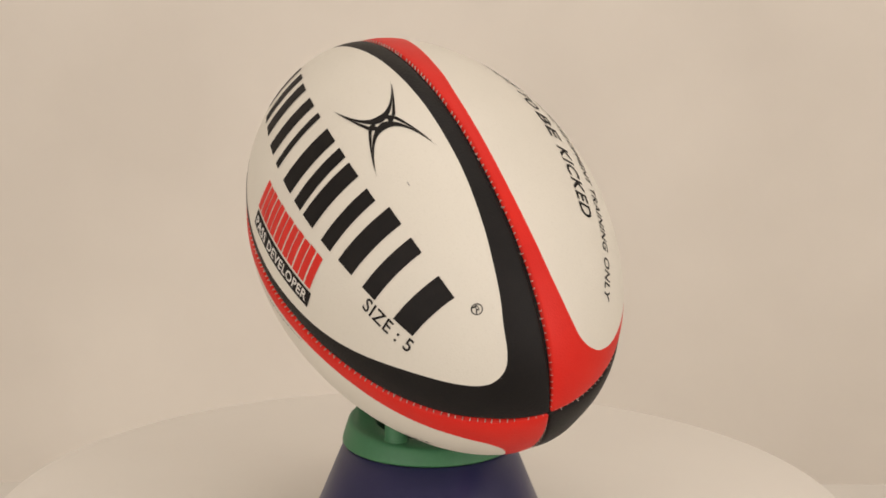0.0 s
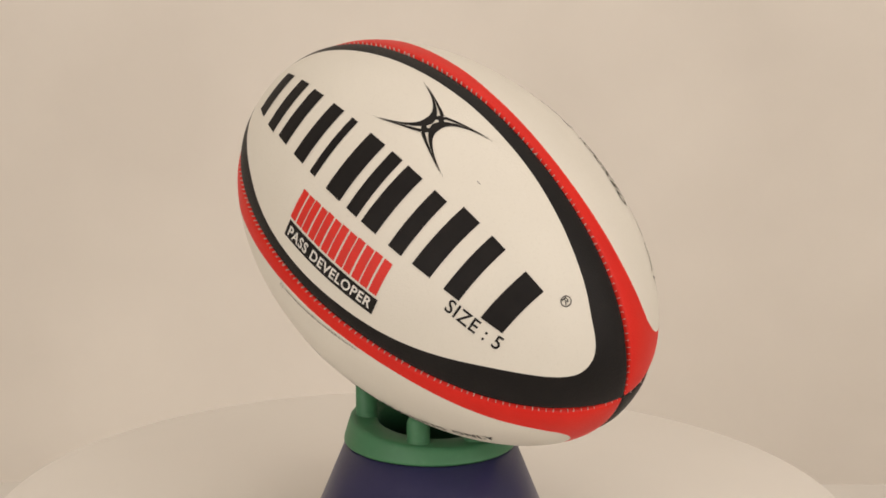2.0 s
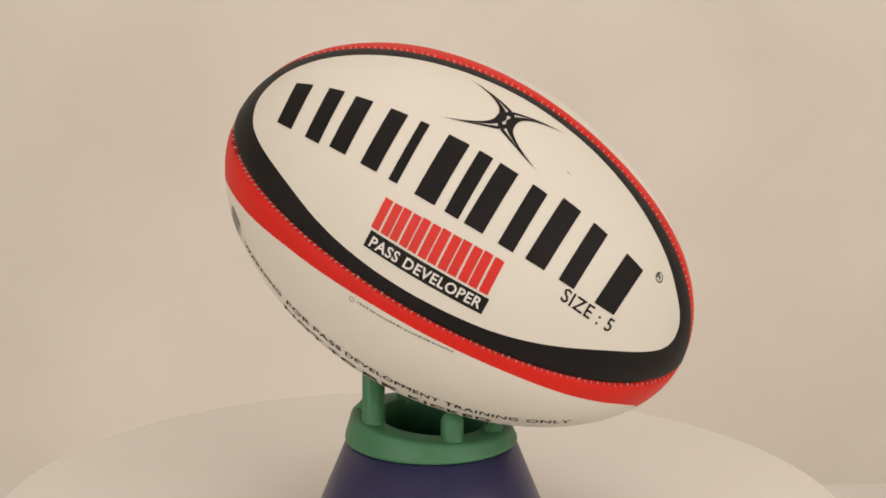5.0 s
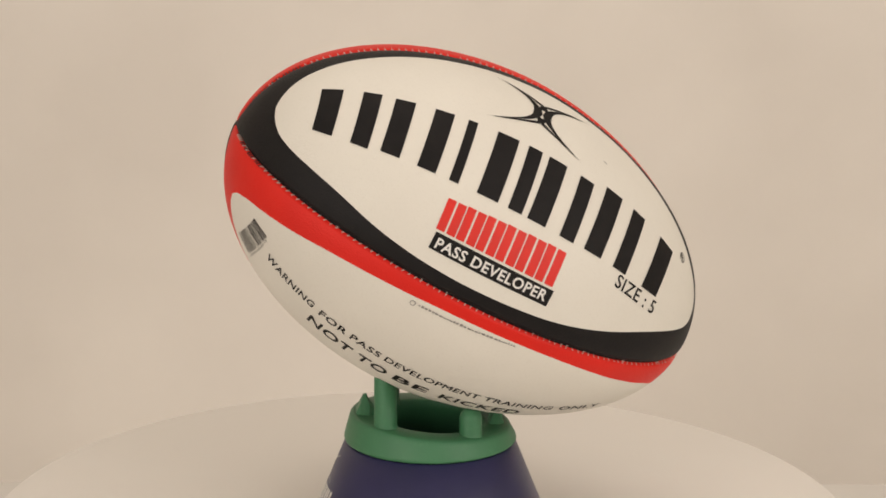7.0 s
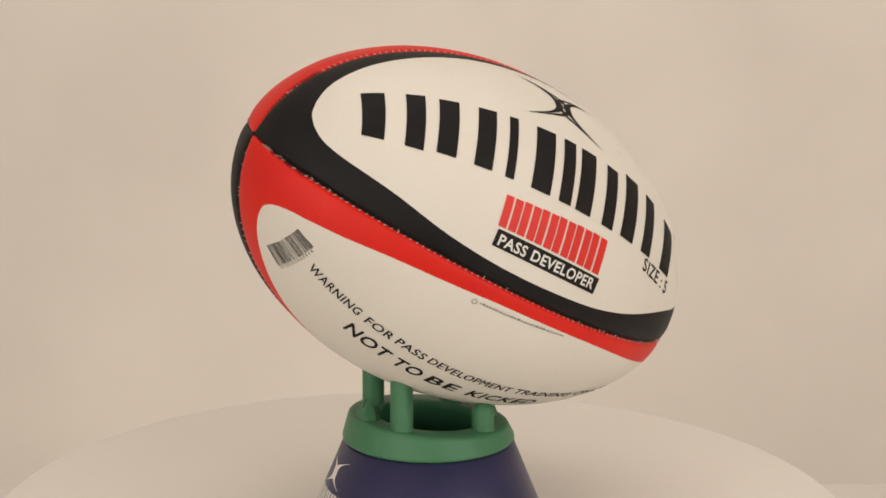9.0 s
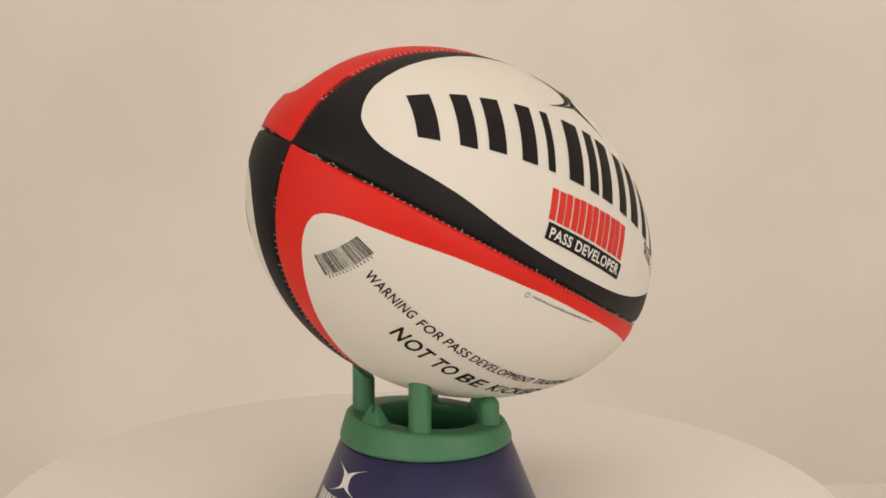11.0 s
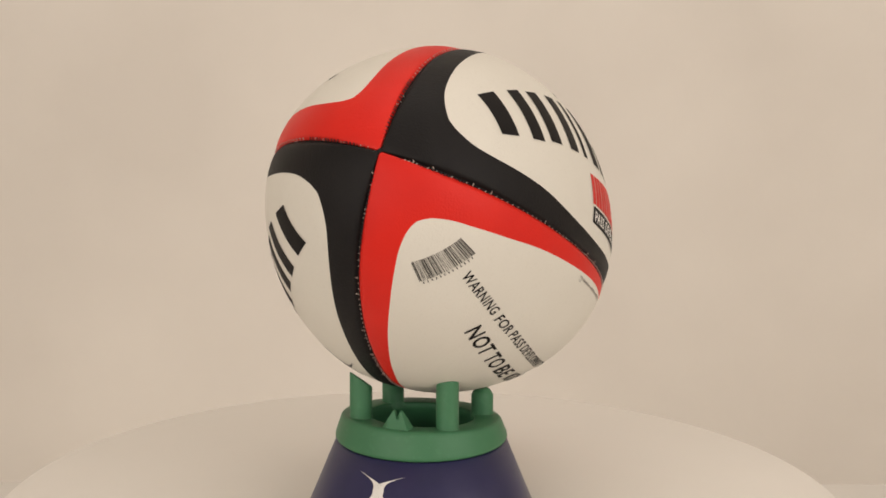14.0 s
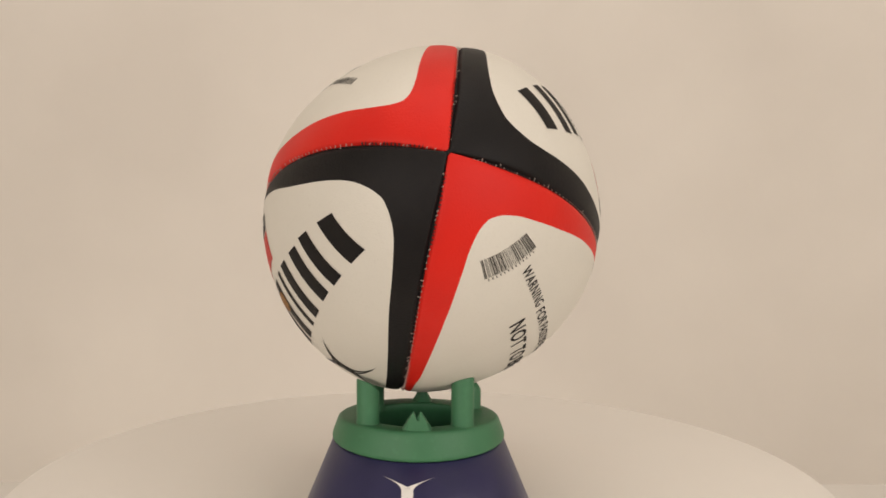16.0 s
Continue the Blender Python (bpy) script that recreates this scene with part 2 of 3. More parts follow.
def panel(ball, k, field, field_up, pull, pull_low, edge_mat, edge_label, field_label):
    field = tuple((x * (pull if x > 0 else pull_low), h) for x, h in field)
    field_up = tuple((x * (pull if x > 0 else pull_low), h) for x, h in field_up)
    a0 = SEAMS[k]
    a1 = SEAMS[(k + 1) % 4] + (360 if k == 3 else 0)
    mid = (a0 + a1) / 2
    x_lo, x_hi = field[0][0], field[-1][0]
    xs = set()
    for i in range(121):
        xs.add(round(math.sin(math.pi * (i / 120 - 0.5)), 6))
    for i in range(25):
        xs.add(round(x_lo + 0.07 * (i / 24) ** 2, 6))
        xs.add(round(x_hi - 0.07 * (i / 24) ** 2, 6))
    xs = sorted(xs)
    lerp_edge = (0.0, 0.03, 0.06, 0.1, 0.15, 0.21, 0.3, 0.42, 0.6, 0.8, 1.0)
    nf = 22
    tip_lo, tip_hi = seam_point(x_lo, mid), seam_point(x_hi, mid)
    end_lo, end_hi = seam_point(-1.0, mid), seam_point(1.0, mid)
    edge_v, edge_f, field_v, field_f = [], [], [], []
    rows_e, rows_f = [], []
    for x in xs:
        s0, s1 = seam_point(x, a0), seam_point(x, a1)
        inside = x_lo - 1e-9 <= x <= x_hi + 1e-9
        if inside:
            h = table_of(field, x)
            h2 = table_of(field_up, x)
            b0, b1 = seam_point(x, mid - h), seam_point(x, mid + h2)
        else:
            q = (x - x_hi) / (1 - x_hi) if x > 0 else (x_lo - x) / (1 + x_lo)
            b0 = b1 = onto((tip_hi if x > 0 else tip_lo).lerp(end_hi if x > 0 else end_lo, q))
        row = []
        for side, (s, b) in enumerate(((s0, b0), (s1, b1))):
            for q in lerp_edge:
                p = onto(s.lerp(b, q))
                gap = min((p - s0).length, (p - s1).length)
                row.append(len(edge_v))
                edge_v.append(to_world(groove(p, gap)))
        rows_e.append(row)
        if inside:
            row = []
            for i in range(nf + 1):
                p = seam_point(x, mid - h + (h + h2) * i / nf)
                gap = min((p - s0).length, (p - s1).length)
                row.append(len(field_v))
                field_v.append(to_world(groove(p, gap)))
            rows_f.append(row)
    m = len(lerp_edge)
    for r0, r1 in zip(rows_e, rows_e[1:]):
        for j in range(m - 1):
            edge_f.append((r0[j], r0[j + 1], r1[j + 1], r1[j]))
            edge_f.append((r0[m + j], r1[m + j], r1[m + j + 1], r0[m + j + 1]))
    for r0, r1 in zip(rows_f, rows_f[1:]):
        for j in range(nf):
            field_f.append((r0[j], r0[j + 1], r1[j + 1], r1[j]))
    ob = part("panel", mesh_of("panel", field_v, field_f, M_WHITE, merge=2e-6), ball, field_label)
    part("border", mesh_of("border", edge_v, edge_f, edge_mat, merge=2e-6), ob, edge_label)
    return ob


def stitching(ball, k):
    """Short pale thread stitches on both lips of one seam, with dark teeth painting the shade between them."""
    rng = random.Random(40 + k)
    pts = [seam_point(math.sin(math.pi * (i / 900 - 0.5)), SEAMS[k]) for i in range(901)]
    total = sum((b - a).length for a, b in zip(pts, pts[1:]))
    pale, dark = ([], []), ([], [])
    run, todo = 0.0, 0.003
    for p0, p1 in zip(pts, pts[1:]):
        run += (p1 - p0).length
        if run < todo or run > total - 0.002:
            continue
        near_end = total - run < 0.05
        todo += (0.00215 if near_end else 0.0038) * rng.uniform(0.92, 1.08)
        along = (p1 - p0).normalized()
        up = p1.normalized()
        across = along.cross(up).normalized()
        q = p1 + across * 0.002
        ahead = (math.atan2(q.z, q.y) - math.atan2(p1.z, p1.y) + math.pi) % (2 * math.pi) > math.pi
        for side in (-1, 1):
            on_red = ((side > 0) == ahead) == (k % 2 == 1)
            is_pale = rng.random() < ((0.25 if near_end else 0.95) if on_red else (0.08 if near_end else 0.15))
            if not is_pale and not (near_end and on_red):
                continue
            verts, faces = pale if is_pale else dark
            if is_pale:
                way = (across * side * 0.75 + along * rng.uniform(0.5, 0.8)).normalized()
                half, reach = way.cross(up) * 0.00034, rng.uniform(0.0009, 0.0013)
            else:
                # dark tooth on the red lip, painted shade between two stitches
                way = (across * side + along * rng.uniform(-0.3, 0.3)).normalized()
                half, reach = along * 0.00042, rng.uniform(0.0012, 0.0016)
            start = len(verts)
            for t, hgt in ((0.1, -0.0020), (0.5, -0.0011), (0.85, -0.0006), (1.0, -0.0010)):
                c = p1 + way * reach * t + up * hgt
                for o in (half, up * 0.0003, -half, -up * 0.0003):
                    verts.append(to_world(c + o))
            for s in (0, 4, 8):
                for j in range(4):
                    a, b = start + s + j, start + s + (j + 1) % 4
                    faces.append((a, b, b + 4, a + 4))
            faces.append((start + 12, start + 13, start + 14, start + 15))
    # black strip painting the shade in the bottom of the groove
    cv, cf = [], []
    for p0, p1 in zip(pts[6:-6:4], pts[7:-5:4]):
        along, up = (p1 - p0).normalized(), p0.normalized()
        across = along.cross(up).normalized()
        end = (abs(p0.x) / 0.14) ** 5
        depth = 0.0023 + 0.0009 * end
        wide = 0.00055 + 0.0003 * end
        cv += [to_world(p0 + across * wide - up * (depth + 0.0004)), to_world(p0 - up * (depth - 0.0004)), to_world(p0 - across * wide - up * (depth + 0.0004))]
    for i in range(len(cv) // 3 - 1):
        a = 3 * i
        cf += [(a, a + 1, a + 4, a + 3), (a + 1, a + 2, a + 5, a + 4)]
    part("seam_shade", mesh_of("seam_shade", cv, cf, M_BLACK), ball, "dark strip painting the shade in a seam groove")
    part("seam_stitching", mesh_of("seam_stitching", *pale, M_THREAD), ball, "pale waxed thread stitches along a seam")["kind"] = "stuff"
    part("seam_stitching", mesh_of("seam_stitching", *dark, M_STITCH_SHADE), ball, "dark teeth painting the shade between stitches along a seam")["kind"] = "stuff"


# ---------------------------------------------------------------- print on the ball
LIFT = 0.00022
ARC = [0.0]
ARC_X = [math.sin(math.pi * (i / 800 - 0.5)) for i in range(801)]
for i in range(800):
    ARC.append(ARC[-1] + (local(ARC_X[i + 1], 36) - local(ARC_X[i], 36)).length)


def arc_at(x):
    return float(np.interp(x, ARC_X, ARC))


def x_at(s):
    return float(np.interp(s, ARC, ARC_X))


def patch(x0, x1, al0, al1, n=4, m=4, lean=0.0, lift=LIFT):
    """A four-sided piece of print between two places along the ball; lean shifts its upper edge along the ball."""
    verts, faces = [], []
    for i in range(n + 1):
        for j in range(m + 1):
            x = x0 + (x1 - x0) * i / n + lean * j / m
            verts.append(skin(x, al0 + (al1 - al0) * j / m, lift))
    for i in range(n):
        for j in range(m):
            a = i * (m + 1) + j
            faces.append((a, a + 1, a + m + 2, a + m + 1))
    return verts, faces


def joined(pieces):
    verts, faces = [], []
    for v, f in pieces:
        k = len(verts)
        verts += v
        faces += [tuple(i + k for i in q) for q in f]
    return verts, faces


def words(text, x0, x1, base0, base1, height, shift, lift=LIFT, bold=0.0, shear=0.0):
    """Lettering that runs along the ball from x0 to x1 on a base line in degrees, with capitals of that height in metres."""
    doubled = bold if "M" in text else 0.0
    bold = 0.0 if doubled else bold
    cu = bpy.data.curves.new("lettering", "FONT")
    cu.body, cu.resolution_u, cu.offset, cu.shear, cu.space_character = text, 3, bold, shear, 1.08
    tmp = new("lettering", cu)
    dg = bpy.context.evaluated_depsgraph_get()
    me = bpy.data.meshes.new_from_object(tmp.evaluated_get(dg))
    bpy.data.objects.remove(tmp)
    co = np.array([v.co[:] for v in me.vertices])
    faces = [tuple(p.vertices) for p in me.polygons]
    lo, hi = co[:, 0].min(), co[:, 0].max()
    cap = 0.729
    s0, s1 = arc_at(x0), arc_at(x1)
    verts = []
    if doubled:
        n = len(co)
        co = np.concatenate([co - (doubled * 1.3, 0, 0), co + (doubled * 1.3, 0, 0)])
        faces = faces + [tuple(i + n for i in f) for f in faces]
    for k, c in enumerate(co):
        q = (c[0] - lo) / (hi - lo)
        x = x_at(s0 + (s1 - s0) * q)
        r = max(math.hypot(local(x, 36).y, local(x, 36).z), 0.01)
        verts.append(skin(x, base0 + (base1 - base0) * q + shift + math.degrees(c[1] / cap * height / r), lift + (0.00004 if doubled and k >= n else 0.0)))
    bpy.data.meshes.remove(me)
    return verts, faces


def flat_shape(points, cx, cal, lift=LIFT):
    """Thin tapered strokes in metres round a place on the ball."""
    r = local(cx, 36)
    rad = math.hypot(r.y, r.z)
    s = arc_at(cx)
    return [skin(x_at(s - px), cal + math.degrees(py / rad), lift) for px, py in points]


def horn(p0, p1, p2, w0, w1, n=14):
    """A tapered stroke along a bent line, as points and faces in the plane."""
    left, right = [], []
    for i in range(n + 1):
        q = i / n
        x = (1 - q) ** 2 * p0[0] + 2 * q * (1 - q) * p1[0] + q * q * p2[0]
        y = (1 - q) ** 2 * p0[1] + 2 * q * (1 - q) * p1[1] + q * q * p2[1]
        dx = 2 * (1 - q) * (p1[0] - p0[0]) + 2 * q * (p2[0] - p1[0])
        dy = 2 * (1 - q) * (p1[1] - p0[1]) + 2 * q * (p2[1] - p1[1])
        d = math.hypot(dx, dy) or 1
        w = (w0 + (w1 - w0) * q) / 2
        left.append((x - dy / d * w, y + dx / d * w))
        right.append((x + dy / d * w, y - dx / d * w))
    pts = left + right
    faces = [(i, i + n + 1, i + n + 2, i + 1) for i in range(n)]
    return pts, faces


def star_strokes(sx, sy, bend=2.1, thick=0.185):
    """Two slender crescents back to back, four fine lines and a small eye between them."""
    out = []
    n = 30
    for a in (-1, 1):
        outer, inner = [], []
        for i in range(n + 1):
            q = 2 * i / n - 1
            x = a * sx * (0.1 + 0.9 * abs(q) ** bend)
            w = thick * sx * (1 - abs(q)) ** 0.9 + 0.004 * sx
            outer.append((x + a * w * 0.5, sy * q))
            inner.append((x - a * w * 0.5, sy * q))
        out.append((outer + inner, [(i, i + 1, i + n + 2, i + n + 1) for i in range(n)]))
    for a, b in ((-1, 1), (1, 1), (-1, -1), (1, -1)):
        out.append(horn((0.02 * a * sx, b * 0.4 * sy), (a * 0.28 * sx, b * 0.62 * sy), (a * 0.86 * sx, b * 0.95 * sy), 0.07 * sx, 0.006 * sx))
    ring = []
    n = 20
    for q in (1.0, 0.5):
        ring += [(0.13 * sx * q * math.cos(2 * math.pi * i / n), 0.42 * sy * q * math.sin(2 * math.pi * i / n)) for i in range(n)]
    out.append((ring, [(i, (i + 1) % n, n + (i + 1) % n, n + i) for i in range(n)]))
    return out


EMBLEM_NAMES = ("emblem_crescent",) * 2 + ("emblem_line",) * 4 + ("emblem_eye",)


def ring_shape(r, w, n=24):
    pts = [(q * math.cos(2 * math.pi * i / n), q * math.sin(2 * math.pi * i / n)) for q in (r, r - w) for i in range(n)]
    return pts, [(i, (i + 1) % n, n + (i + 1) % n, n + i) for i in range(n)]


def print_black_panel(ob, turn):
    # large black mark: plain upright bars, two to a slot
    slots = (((0.733, 0.655), (0.582, 0.512)), ((0.466, 0.389),), ((0.318, 0.243), (0.188, 0.15)), ((0.074, -0.014), (-0.055, -0.112)),
             ((-0.135, -0.21), (-0.27, -0.33)), ((-0.375, -0.45), (-0.505, -0.565)), ((-0.645, -0.72),))
    for i, bars in enumerate(slots):
        lo, hi = (20.5, 44.5) if i == 0 else (21.6, 44.0) if i < 5 else (22.0, 46.5)
        v, f = joined([patch(x0, x1, turn + lo, turn + hi, 4, 10, 0.028 - 0.006 * i) for x0, x1 in bars])
        part("black_mark", mesh_of("black_mark", v, f, M_INK), ob, "large black printed bars")
    # red mark: leaning bars
    x0, step = 0.154, -0.0812
    for i in range(6):
        x = x0 + step * i
        v, f = joined([patch(x, x - 0.034, turn + 5.9, turn + 16.3 + 0.3 * i, 3, 6, 0.006),
                       patch(x - 0.042, x - 0.0765, turn + 5.9, turn + 16.3 + 0.3 * i, 3, 6, 0.006)])
        part("red_mark", mesh_of("red_mark", v, f, M_INK_RED), ob, "leaning red printed bars")
    v, f = patch(0.147, -0.341, turn - 0.5, turn + 5.1, 30, 4)
    plate = part("black_plate", mesh_of("black_plate", v, f, M_INK), ob, "black printed plate")
    v, f = words("PASS DEVELOPER", 0.129, -0.325, 0.4, 0.8, 0.0058, turn, LIFT * 2, 0.022)
    part("lettering", mesh_of("lettering", v, f, M_INK_WHITE, False), ob, "white capitals on a black plate")
    v, f = words("SIZE : 5", -0.542, -0.735, 16.4, 14.6, 0.0072, turn, LIFT, 0.012)
    part("lettering", mesh_of("lettering", v, f, M_INK, False), ob, "small black capitals")
    for nm, (pts, f) in zip(EMBLEM_NAMES, star_strokes(0.0285, 0.0174)):
        part(nm, mesh_of(nm, flat_shape(pts, -0.061, turn + 59.0), f, M_INK), ob, "black printed emblem stroke")
    if turn == 0.0:
        v, f = patch(-0.338, -0.354, 55.3, 55.6, 3, 1)
        part("scuff", mesh_of("scuff", v, f, M_INK_GREY), ob, "tiny grey scuff")
    pts, f = ring_shape(0.0029, 0.0005)
    pieces = [(flat_shape(pts, -0.785, turn + 51.5), f)]
    pieces.append(words("R", -0.775, -0.795, 50.2, 50.2, 0.0028, turn))
    v, f = joined(pieces)
    part("ring_mark", mesh_of("ring_mark", v, f, M_INK), ob, "tiny ring-shaped print")


def print_red_panel(ob, turn):
    for text, x0, x1 in (("WARNING", 0.648, 0.395), ("FOR", 0.362, 0.232), ("PASS", 0.212, 0.072), ("DEVELOPMENT", 0.051, -0.337),
                         ("TRAINING", -0.357, -0.612), ("ONLY", -0.637, -0.772)):
        v, f = words(text, x0, x1, -50.6 if x0 > 0.3 else -50.1, -50.2 if x0 > -0.5 else -49.8, 0.0062, turn, LIFT, 0.013)
        part("lettering", mesh_of("lettering", v, f, M_INK, False), ob, "small black warning capitals")
    for text, x0, x1 in (("NOT", 0.38, 0.166), ("TO", 0.138, 0.002), ("BE", -0.03, -0.172), ("KICKED", -0.222, -0.525)):
        v, f = words(text, x0, x1, -61.8, -61.8, 0.0102, turn, LIFT, 0.02)
        part("lettering", mesh_of("lettering", v, f, M_INK, False), ob, "black warning capitals")
    if turn == 180.0:
        return
    # bar code: bars run along the ball
    rng = random.Random(7)
    pieces, al = [], -67.4
    while al < -38.8:
        w = rng.choice((0.2, 0.2, 0.34, 0.56))
        q = (al + 67.4) / 28.6
        pieces.append(patch(0.780 - 0.013 * q, 0.703 - 0.013 * q, turn + al - 0.5, turn + al - 0.5 + w, 4, 1))
        al += w + rng.choice((0.3, 0.42, 0.7))
    al = -66.0
    while al < -40.5:
        q = (al + 67.4) / 28.6
        pieces.append(patch(0.699 - 0.013 * q, 0.69 - 0.013 * q, turn + al - 0.5, turn + al, 1, 1))
        al += 2.05
    v, f = joined(pieces)
    part("bar_code", mesh_of("bar_code", v, f, M_INK), ob, "black printed bar code")["kind"] = "stuff"
    # tiny line of unreadable print
    pieces, x = [], 0.07
    while x > -0.315:
        w = rng.uniform(0.004, 0.014)
        q = (0.1 - x) / 0.41
        pieces.append(patch(x, x - w, turn - 19.1 + 1.7 * q, turn - 18.5 + rng.uniform(-0.15, 0.2) + 1.7 * q, 1, 1))
        x -= w + rng.uniform(0.003, 0.007)
    pts, f = ring_shape(0.0016, 0.0004, 16)
    pieces.append((flat_shape(pts, 0.095, turn - 19.0), f))
    v, f = joined(pieces)
    part("small_print", mesh_of("small_print", v, f, M_INK_GREY), ob, "tiny grey line of print")["kind"] = "stuff"


def rugby_ball():
    ball = tagged(new("rugby_ball"), "white leather rugby ball with black and red borders, on a tee", "rugby ball")
    for k in range(4):
        black = k % 2 == 0
        ob = panel(ball, k, FIELD_BLACK if black else FIELD_RED, FIELD_NARROW if black else FIELD_RED_UP, (0.993, 1.012, 1.0, 0.992)[k],
                   (0.996, 0.978, 1.0, 1.0)[k], M_BLACK if black else M_RED,
                   "black grained leather border" if black else "red grained leather border", "white grained leather panel")
        if black:
            print_black_panel(ob, 182.0 if k == 2 else 0.0)
        else:
            print_red_panel(ob, 180.0 if k == 1 else 360.0)
        if k == 2:
            verts, faces = [], []
            for r, up in ((0.0062, 0.0), (0.0058, 0.0009), (0.0046, 0.0011), (0.0034, 0.0004), (0.0012, 0.0002)):
                ring = [(r * math.cos(2 * math.pi * i / 20), r * math.sin(2 * math.pi * i / 20)) for i in range(20)]
                verts += flat_shape(ring, 0.02, 211.0, up)
            for j in range(4):
                for i in range(20):
                    a, b = j * 20 + i, j * 20 + (i + 1) % 20
                    faces.append((a, b, b + 20, a + 20))
            faces.append(tuple(range(80, 100)))
            part("valve", mesh_of("valve", verts, faces, M_STAIN), ob, "brown rubber valve plug")
        stitching(ball, k)
    # small black dome painting the shaded hole where the four seams meet
    for x in (1.0, -1.0):
        c = seam_point(x, 36.0)
        up = c.normalized()
        side = up.cross(Vector((0, 1, 0))).normalized()
        other = up.cross(side)
        verts, faces = [], []
        for r, h in ((0.0017, -0.0014), (0.0015, -0.0004), (0.0009, 0.0), (0.0002, 0.0001)):
            for i in range(12):
                a = 2 * math.pi * i / 12
                verts.append(to_world(c + side * r * math.cos(a) * (1.0 + 0.25 * math.cos(4 * a)) + other * r * math.sin(a) * (1.0 + 0.25 * math.cos(4 * a)) + up * h))
        for j in range(3):
            for i in range(12):
                a, b = j * 12 + i, j * 12 + (i + 1) % 12
                faces.append((a, b, b + 12, a + 12))
        faces.append(tuple(range(36, 48)))
        part("seam_hole_shade", mesh_of("seam_hole_shade", verts, faces, M_BLACK), ball, "black dome painting the shaded hole where four seams meet")
    return ball


# ---------------------------------------------------------------- kicking tee
TEE = (0.00475, 0.00236)
RING_Z = 0.0590


def slant(verts, z0=0.0468):
    """The ring's top falls away towards the side that the ball's low end hangs over."""
    out = []
    for x, y, z in verts:
        k = min(max((z - z0) / (RING_Z - z0), 0.0), 1.0)
        out.append((x, y, z - 0.085 * (x - TEE[0]) * k))
    return out


def ring_top(x):
    return RING_Z - 0.085 * (x - TEE[0])


def ball_floor(x, y):
    """Height of the ball's underside over a place, or None."""
    lo, hi = 0.04, C0.z
    def inside(z):
        d = Vector((x, y, z)) - C0
        p = Vector((d.dot(U), d.dot(V), d.dot(W)))
        s = p.x / (A_HI if p.x > 0 else A_LO)
        return abs(s) < 1 and math.hypot(p.y, p.z) < radius(s, math.atan2(p.z, p.y))
    if not inside(hi):
        return 9.0
    for _ in range(30):
        m = (lo + hi) / 2
        lo, hi = (lo, m) if inside(m) else (m, hi)
    return lo


def post(az, rho, rad, top, tilt=0.0):
    """An upright peg whose top is cut to the ball, with a fillet at its foot."""
    cx, cy = TEE[0] + rho * math.cos(radians(az)), TEE[1] + rho * math.sin(radians(az))
    n, verts, faces = 28, [], []
    foot = ring_top(cx)
    rows = [(rad + 0.0006, foot - 0.003), (rad + 0.0005, foot + 0.0001), (rad + 0.0001, foot + 0.0006), (rad, foot + 0.0014)]
    caps = [(1.0, 0.0), (0.96, 0.0012), (0.85, 0.0026), (0.65, 0.0042), (0.35, 0.0054), (0.05, 0.0058)]
    if tilt:
        caps = [(1.0, 0.0048), (0.985, 0.0053), (0.94, 0.0057), (0.7, 0.0058), (0.35, 0.0058), (0.05, 0.0058)]
    for r, z in rows:
        verts += [(cx + r * math.cos(2 * math.pi * i / n), cy + r * math.sin(2 * math.pi * i / n), z) for i in range(n)]
    for q, up in caps:
        for i in range(n):
            x, y = cx + rad * q * math.cos(2 * math.pi * i / n), cy + rad * q * math.sin(2 * math.pi * i / n)
            out = (x - cx) * math.cos(radians(az)) + (y - cy) * math.sin(radians(az))
            verts.append((x, y, min(foot + top - 0.0058 + up + tilt * out, ball_floor(x, y) + 0.0001)))
    total = len(rows) + len(caps)
    for j in range(total - 1):
        for i in range(n):
            a, b = j * n + i, j * n + (i + 1) % n
            faces.append((a, b, b + n, a + n))
    faces.append(tuple(range((total - 1) * n, total * n)))
    return verts, faces


def fin(az, rho, notch):
    """A small ridged fin on the ring, its peak notched or single."""
    ca, sa = math.cos(radians(az)), math.sin(radians(az))
    z0 = ring_top(TEE[0] + rho * ca) - 0.001
    w = 0.009
    if notch:
        out = [(-w, 0), (-0.0026, 0.0106), (-0.0018, 0.0110), (0.0, 0.0070), (0.0018, 0.0110), (0.0026, 0.0106), (w, 0)]
        low = [(-w, 0), (-0.0050, 0.0064), (-0.0020, 0.0066), (0.0, 0.0066), (0.0020, 0.0066), (0.0050, 0.0064), (w, 0)]
        rows = ((-0.0055, 0.3, out), (-0.0025, 1.0, low), (-0.0008, 1.0, out), (0.0012, 0.98, out), (0.0028, 1.0, low), (0.0060, 0.06, low))
    else:
        out = [(-0.0065, 0), (-0.0022, 0.0075), (-0.0008, 0.0125), (0.0, 0.0135), (0.0008, 0.0125), (0.0022, 0.0075), (0.0065, 0)]
        rows = ((-0.0045, 0.3, out), (-0.0010, 1.0, out), (0.0010, 0.98, out), (0.0050, 0.06, out))
    verts, faces = [], []
    for d, k, line in rows:
        for t, z in line:
            r = rho + d
            tt = t * (0.9 + 0.1 * k)
            verts.append((TEE[0] + r * ca - tt * sa, TEE[1] + r * sa + tt * ca, z0 + z * k))
    m, n = len(out), len(rows)
    for j in range(n - 1):
        for i in range(m - 1):
            a = j * m + i
            faces.append((a, a + 1, a + m + 1, a + m))
    faces.append(tuple(range(m)))
    faces.append(tuple(range((n - 1) * m, n * m))[::-1])
    return verts, faces


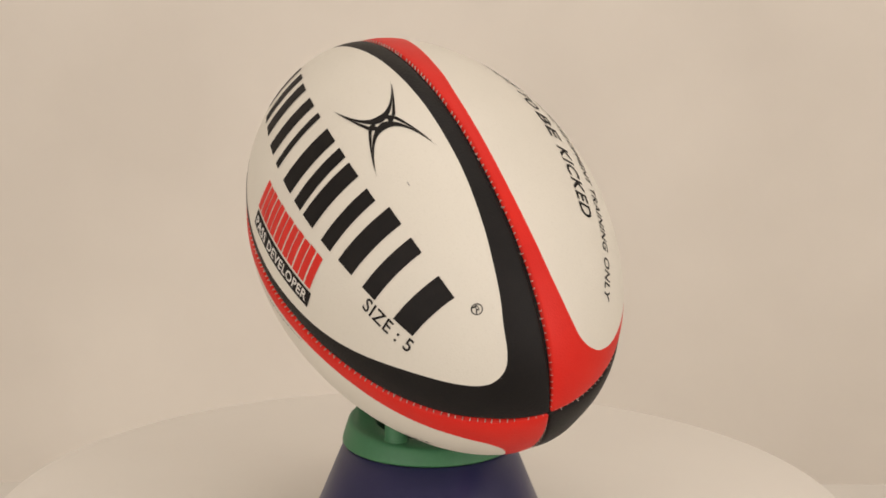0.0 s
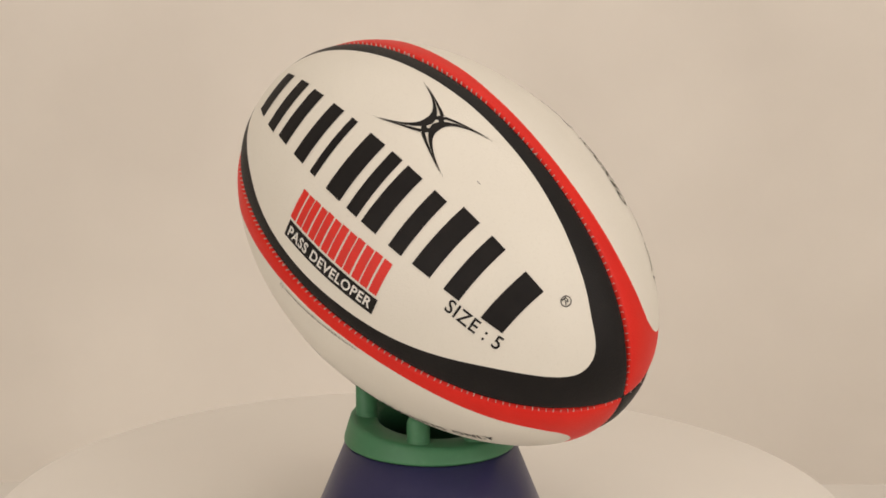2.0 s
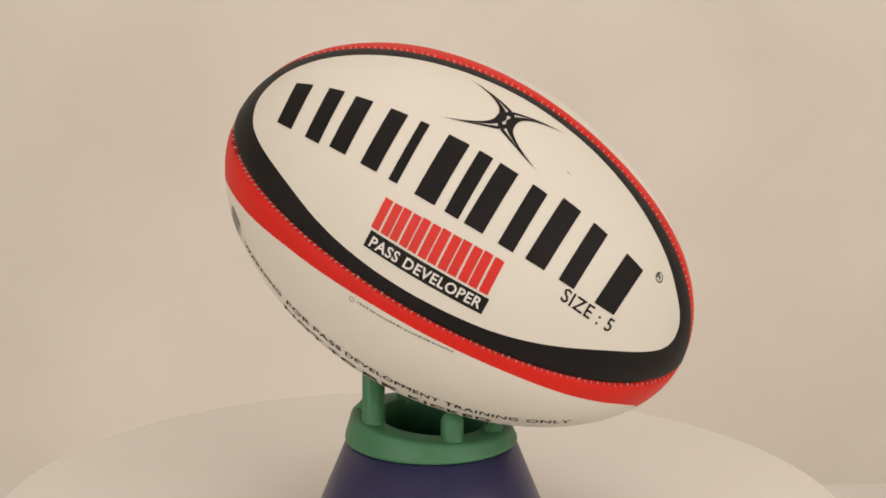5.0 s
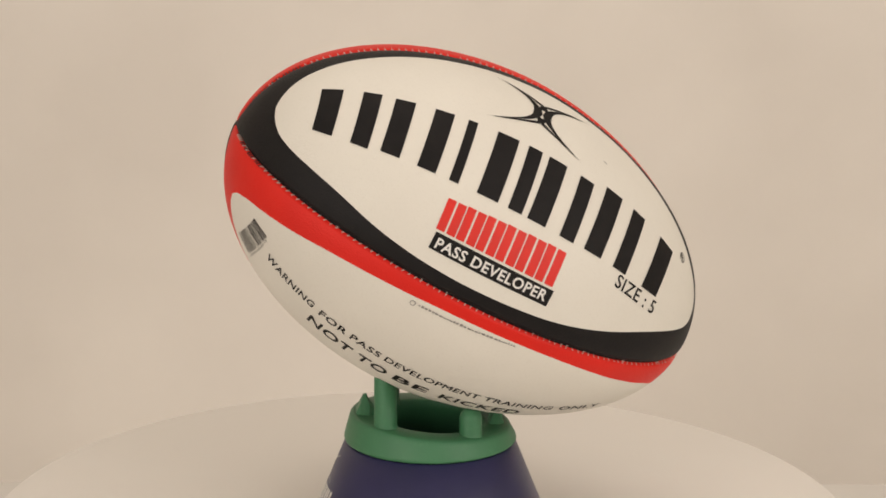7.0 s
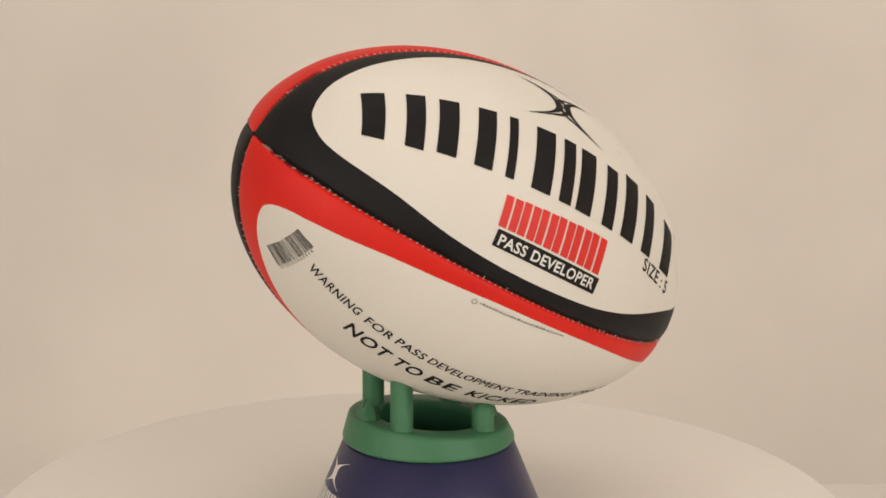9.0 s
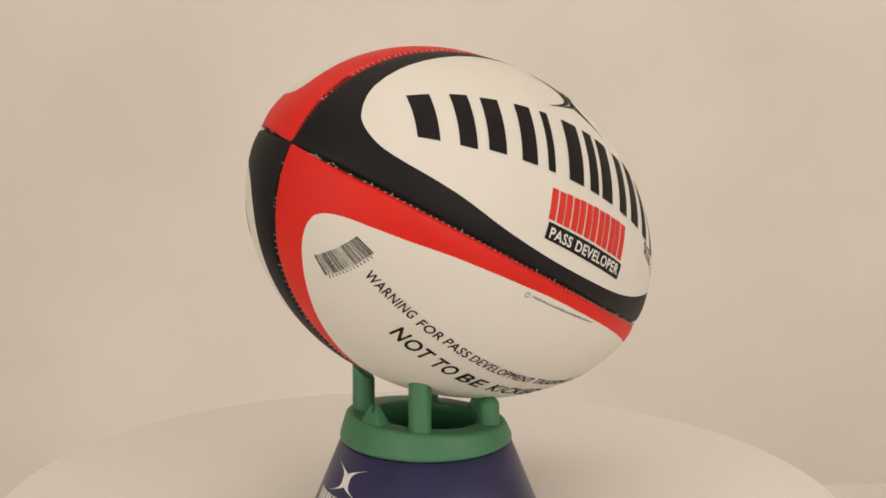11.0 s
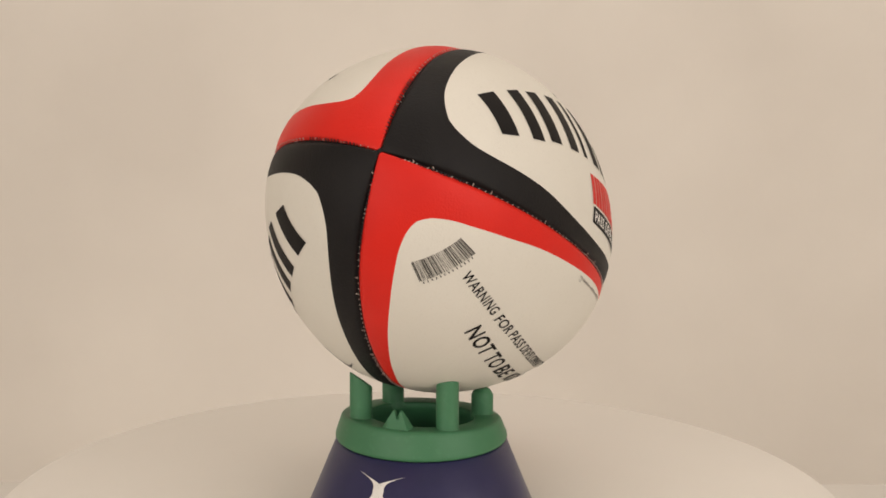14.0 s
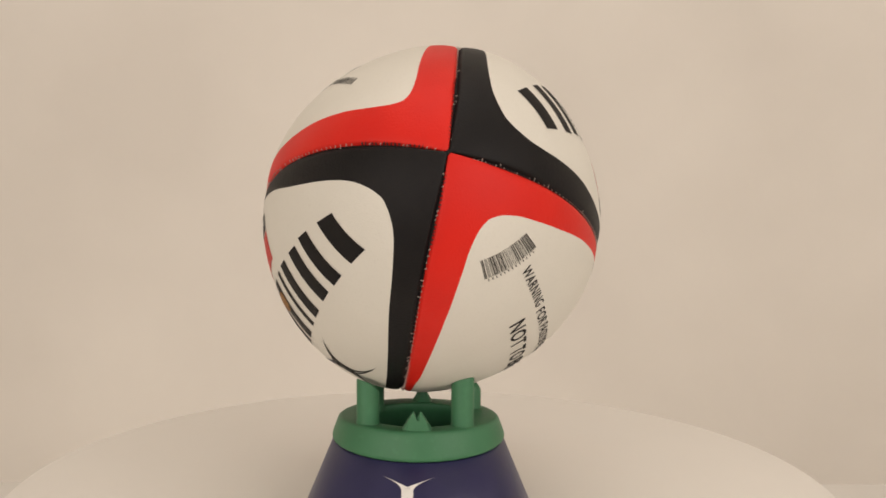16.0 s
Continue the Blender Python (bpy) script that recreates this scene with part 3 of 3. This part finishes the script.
def on_cone(points, az0, z0):
    """Flat print wrapped on the tee's conical side."""
    out = []
    for px, py in points:
        z = z0 + py
        r = 0.0674 - 0.0190 * (z + 0.0002) / 0.0467 + 0.0003
        a = radians(az0) + px / r
        out.append((TEE[0] + r * math.cos(a), TEE[1] + r * math.sin(a), z))
    return out


def kicking_tee():
    tee = tagged(new("kicking_tee"), "navy plastic kicking tee with a green pegged top ring", "kicking tee")
    prof = [(0.0585, 0.0), (0.0660, 0.0), (0.0667, 0.0005), (0.0668, 0.0014), (0.0488, 0.0456), (0.0460, 0.0456), (0.0585, 0.003)]
    v, f = lathe(prof, 128, *TEE, close=True)
    body = part("body", mesh_of("body", v, f, M_BLUE), tee, "navy blue conical plastic body")
    prof = [(0.0385, 0.0330), (0.0440, 0.0440), (0.0455, 0.0463), (0.0486, 0.0463), (0.0492, 0.0467), (0.0495, 0.0475), (0.0493, 0.0487),
            (0.0467, 0.0560), (0.0460, 0.0578), (0.0450, 0.0587), (0.0435, RING_Z), (0.0322, RING_Z), (0.0310, 0.0587), (0.0303, 0.0578),
            (0.0318, 0.0525), (0.0372, 0.0330)]
    v, f = lathe(prof, 128, *TEE, close=True)
    v = slant(v)
    ring = part("top_ring", mesh_of("top_ring", v, f, M_GREEN), tee, "green moulded plastic ring")
    for az, top, tilt in ((-134, 0.0272, 0.35), (132, 0.0224, 0.74), (50, 0.0213, 0.0), (-52, 0.0160, 0.0)):
        v, f = post(az, 0.0365, 0.0064, top, tilt)
        part("peg", mesh_of("peg", v, f, M_GREEN), ring, "green plastic peg")
    for az, notch in ((-178, True), (0, False)):
        v, f = fin(az, 0.0375, notch)
        part("fin", mesh_of("fin", v, f, M_GREEN, False), ring, "small pointed green fin")
    # navy disc added to darken the shaded hollow and hide the white turntable
    v, f = lathe([(0.0, 0.0114), (0.0556, 0.0114), (0.0556, 0.0080), (0.0, 0.0080)], 64, *TEE)
    part("well_shade", mesh_of("well_shade", v, f, M_BLUE, merge=1e-6), tee)
    for nm, (pts, f) in zip(EMBLEM_NAMES, star_strokes(0.0146, 0.0084, 2.6, 0.26)):
        part(nm, mesh_of(nm, on_cone(pts, 177, 0.0299), f, M_INK_WHITE), body, "white printed emblem stroke")
    pieces = []
    for i in range(7):
        for q0, q1 in ((0.05, 0.38), (0.58, 0.92)):
            a0, a1 = -0.026 + 0.0075 * (i + q0), -0.026 + 0.0075 * (i + q1)
            pieces.append((on_cone([(a0, -0.005), (a1, -0.005), (a1, 0.005), (a0, 0.005)], 176, 0.0147), [(0, 1, 2, 3)]))
    v, f = joined(pieces)
    part("white_mark", mesh_of("white_mark", v, f, M_INK_WHITE, False), body, "white printed bars")
    return tee


room()
table_and_backdrop()
TURNTABLE = turntable()
TEE_THING = kicking_tee()
BALL = rugby_ball()

# angle of the turntable by seconds
TURNS = ((0.0, -68.11), (0.5, -63.39), (1.0, -58.61), (1.5, -53.83), (2.0, -49.02), (2.5, -44.14), (3.0, -39.24), (3.5, -34.33), (4.0, -29.43),
         (6.5, -4.8), (7.0, 0.1), (7.5, 5.0), (8.0, 9.86), (8.5, 14.71), (9.0, 19.53), (11.5, 43.28), (12.0, 48.05),
         (12.5, 52.83), (13.0, 57.67), (13.5, 62.52), (14.0, 67.39), (14.5, 72.25), (15.0, 77.09), (15.5, 81.93), (16.0, 86.8))


def motions():
    """The disc, the tee and the ball turn as one about the disc's axis."""
    rows = [(t, pose(0, 0, 0, 0, 0, a)) for t, a in TURNS]
    walk(TURNTABLE, rows)
    walk(TEE_THING, [(t, pose(0, 0, 0, 0, 0, a)) for t, a in TURNS])
    walk(BALL, rows)


motions()
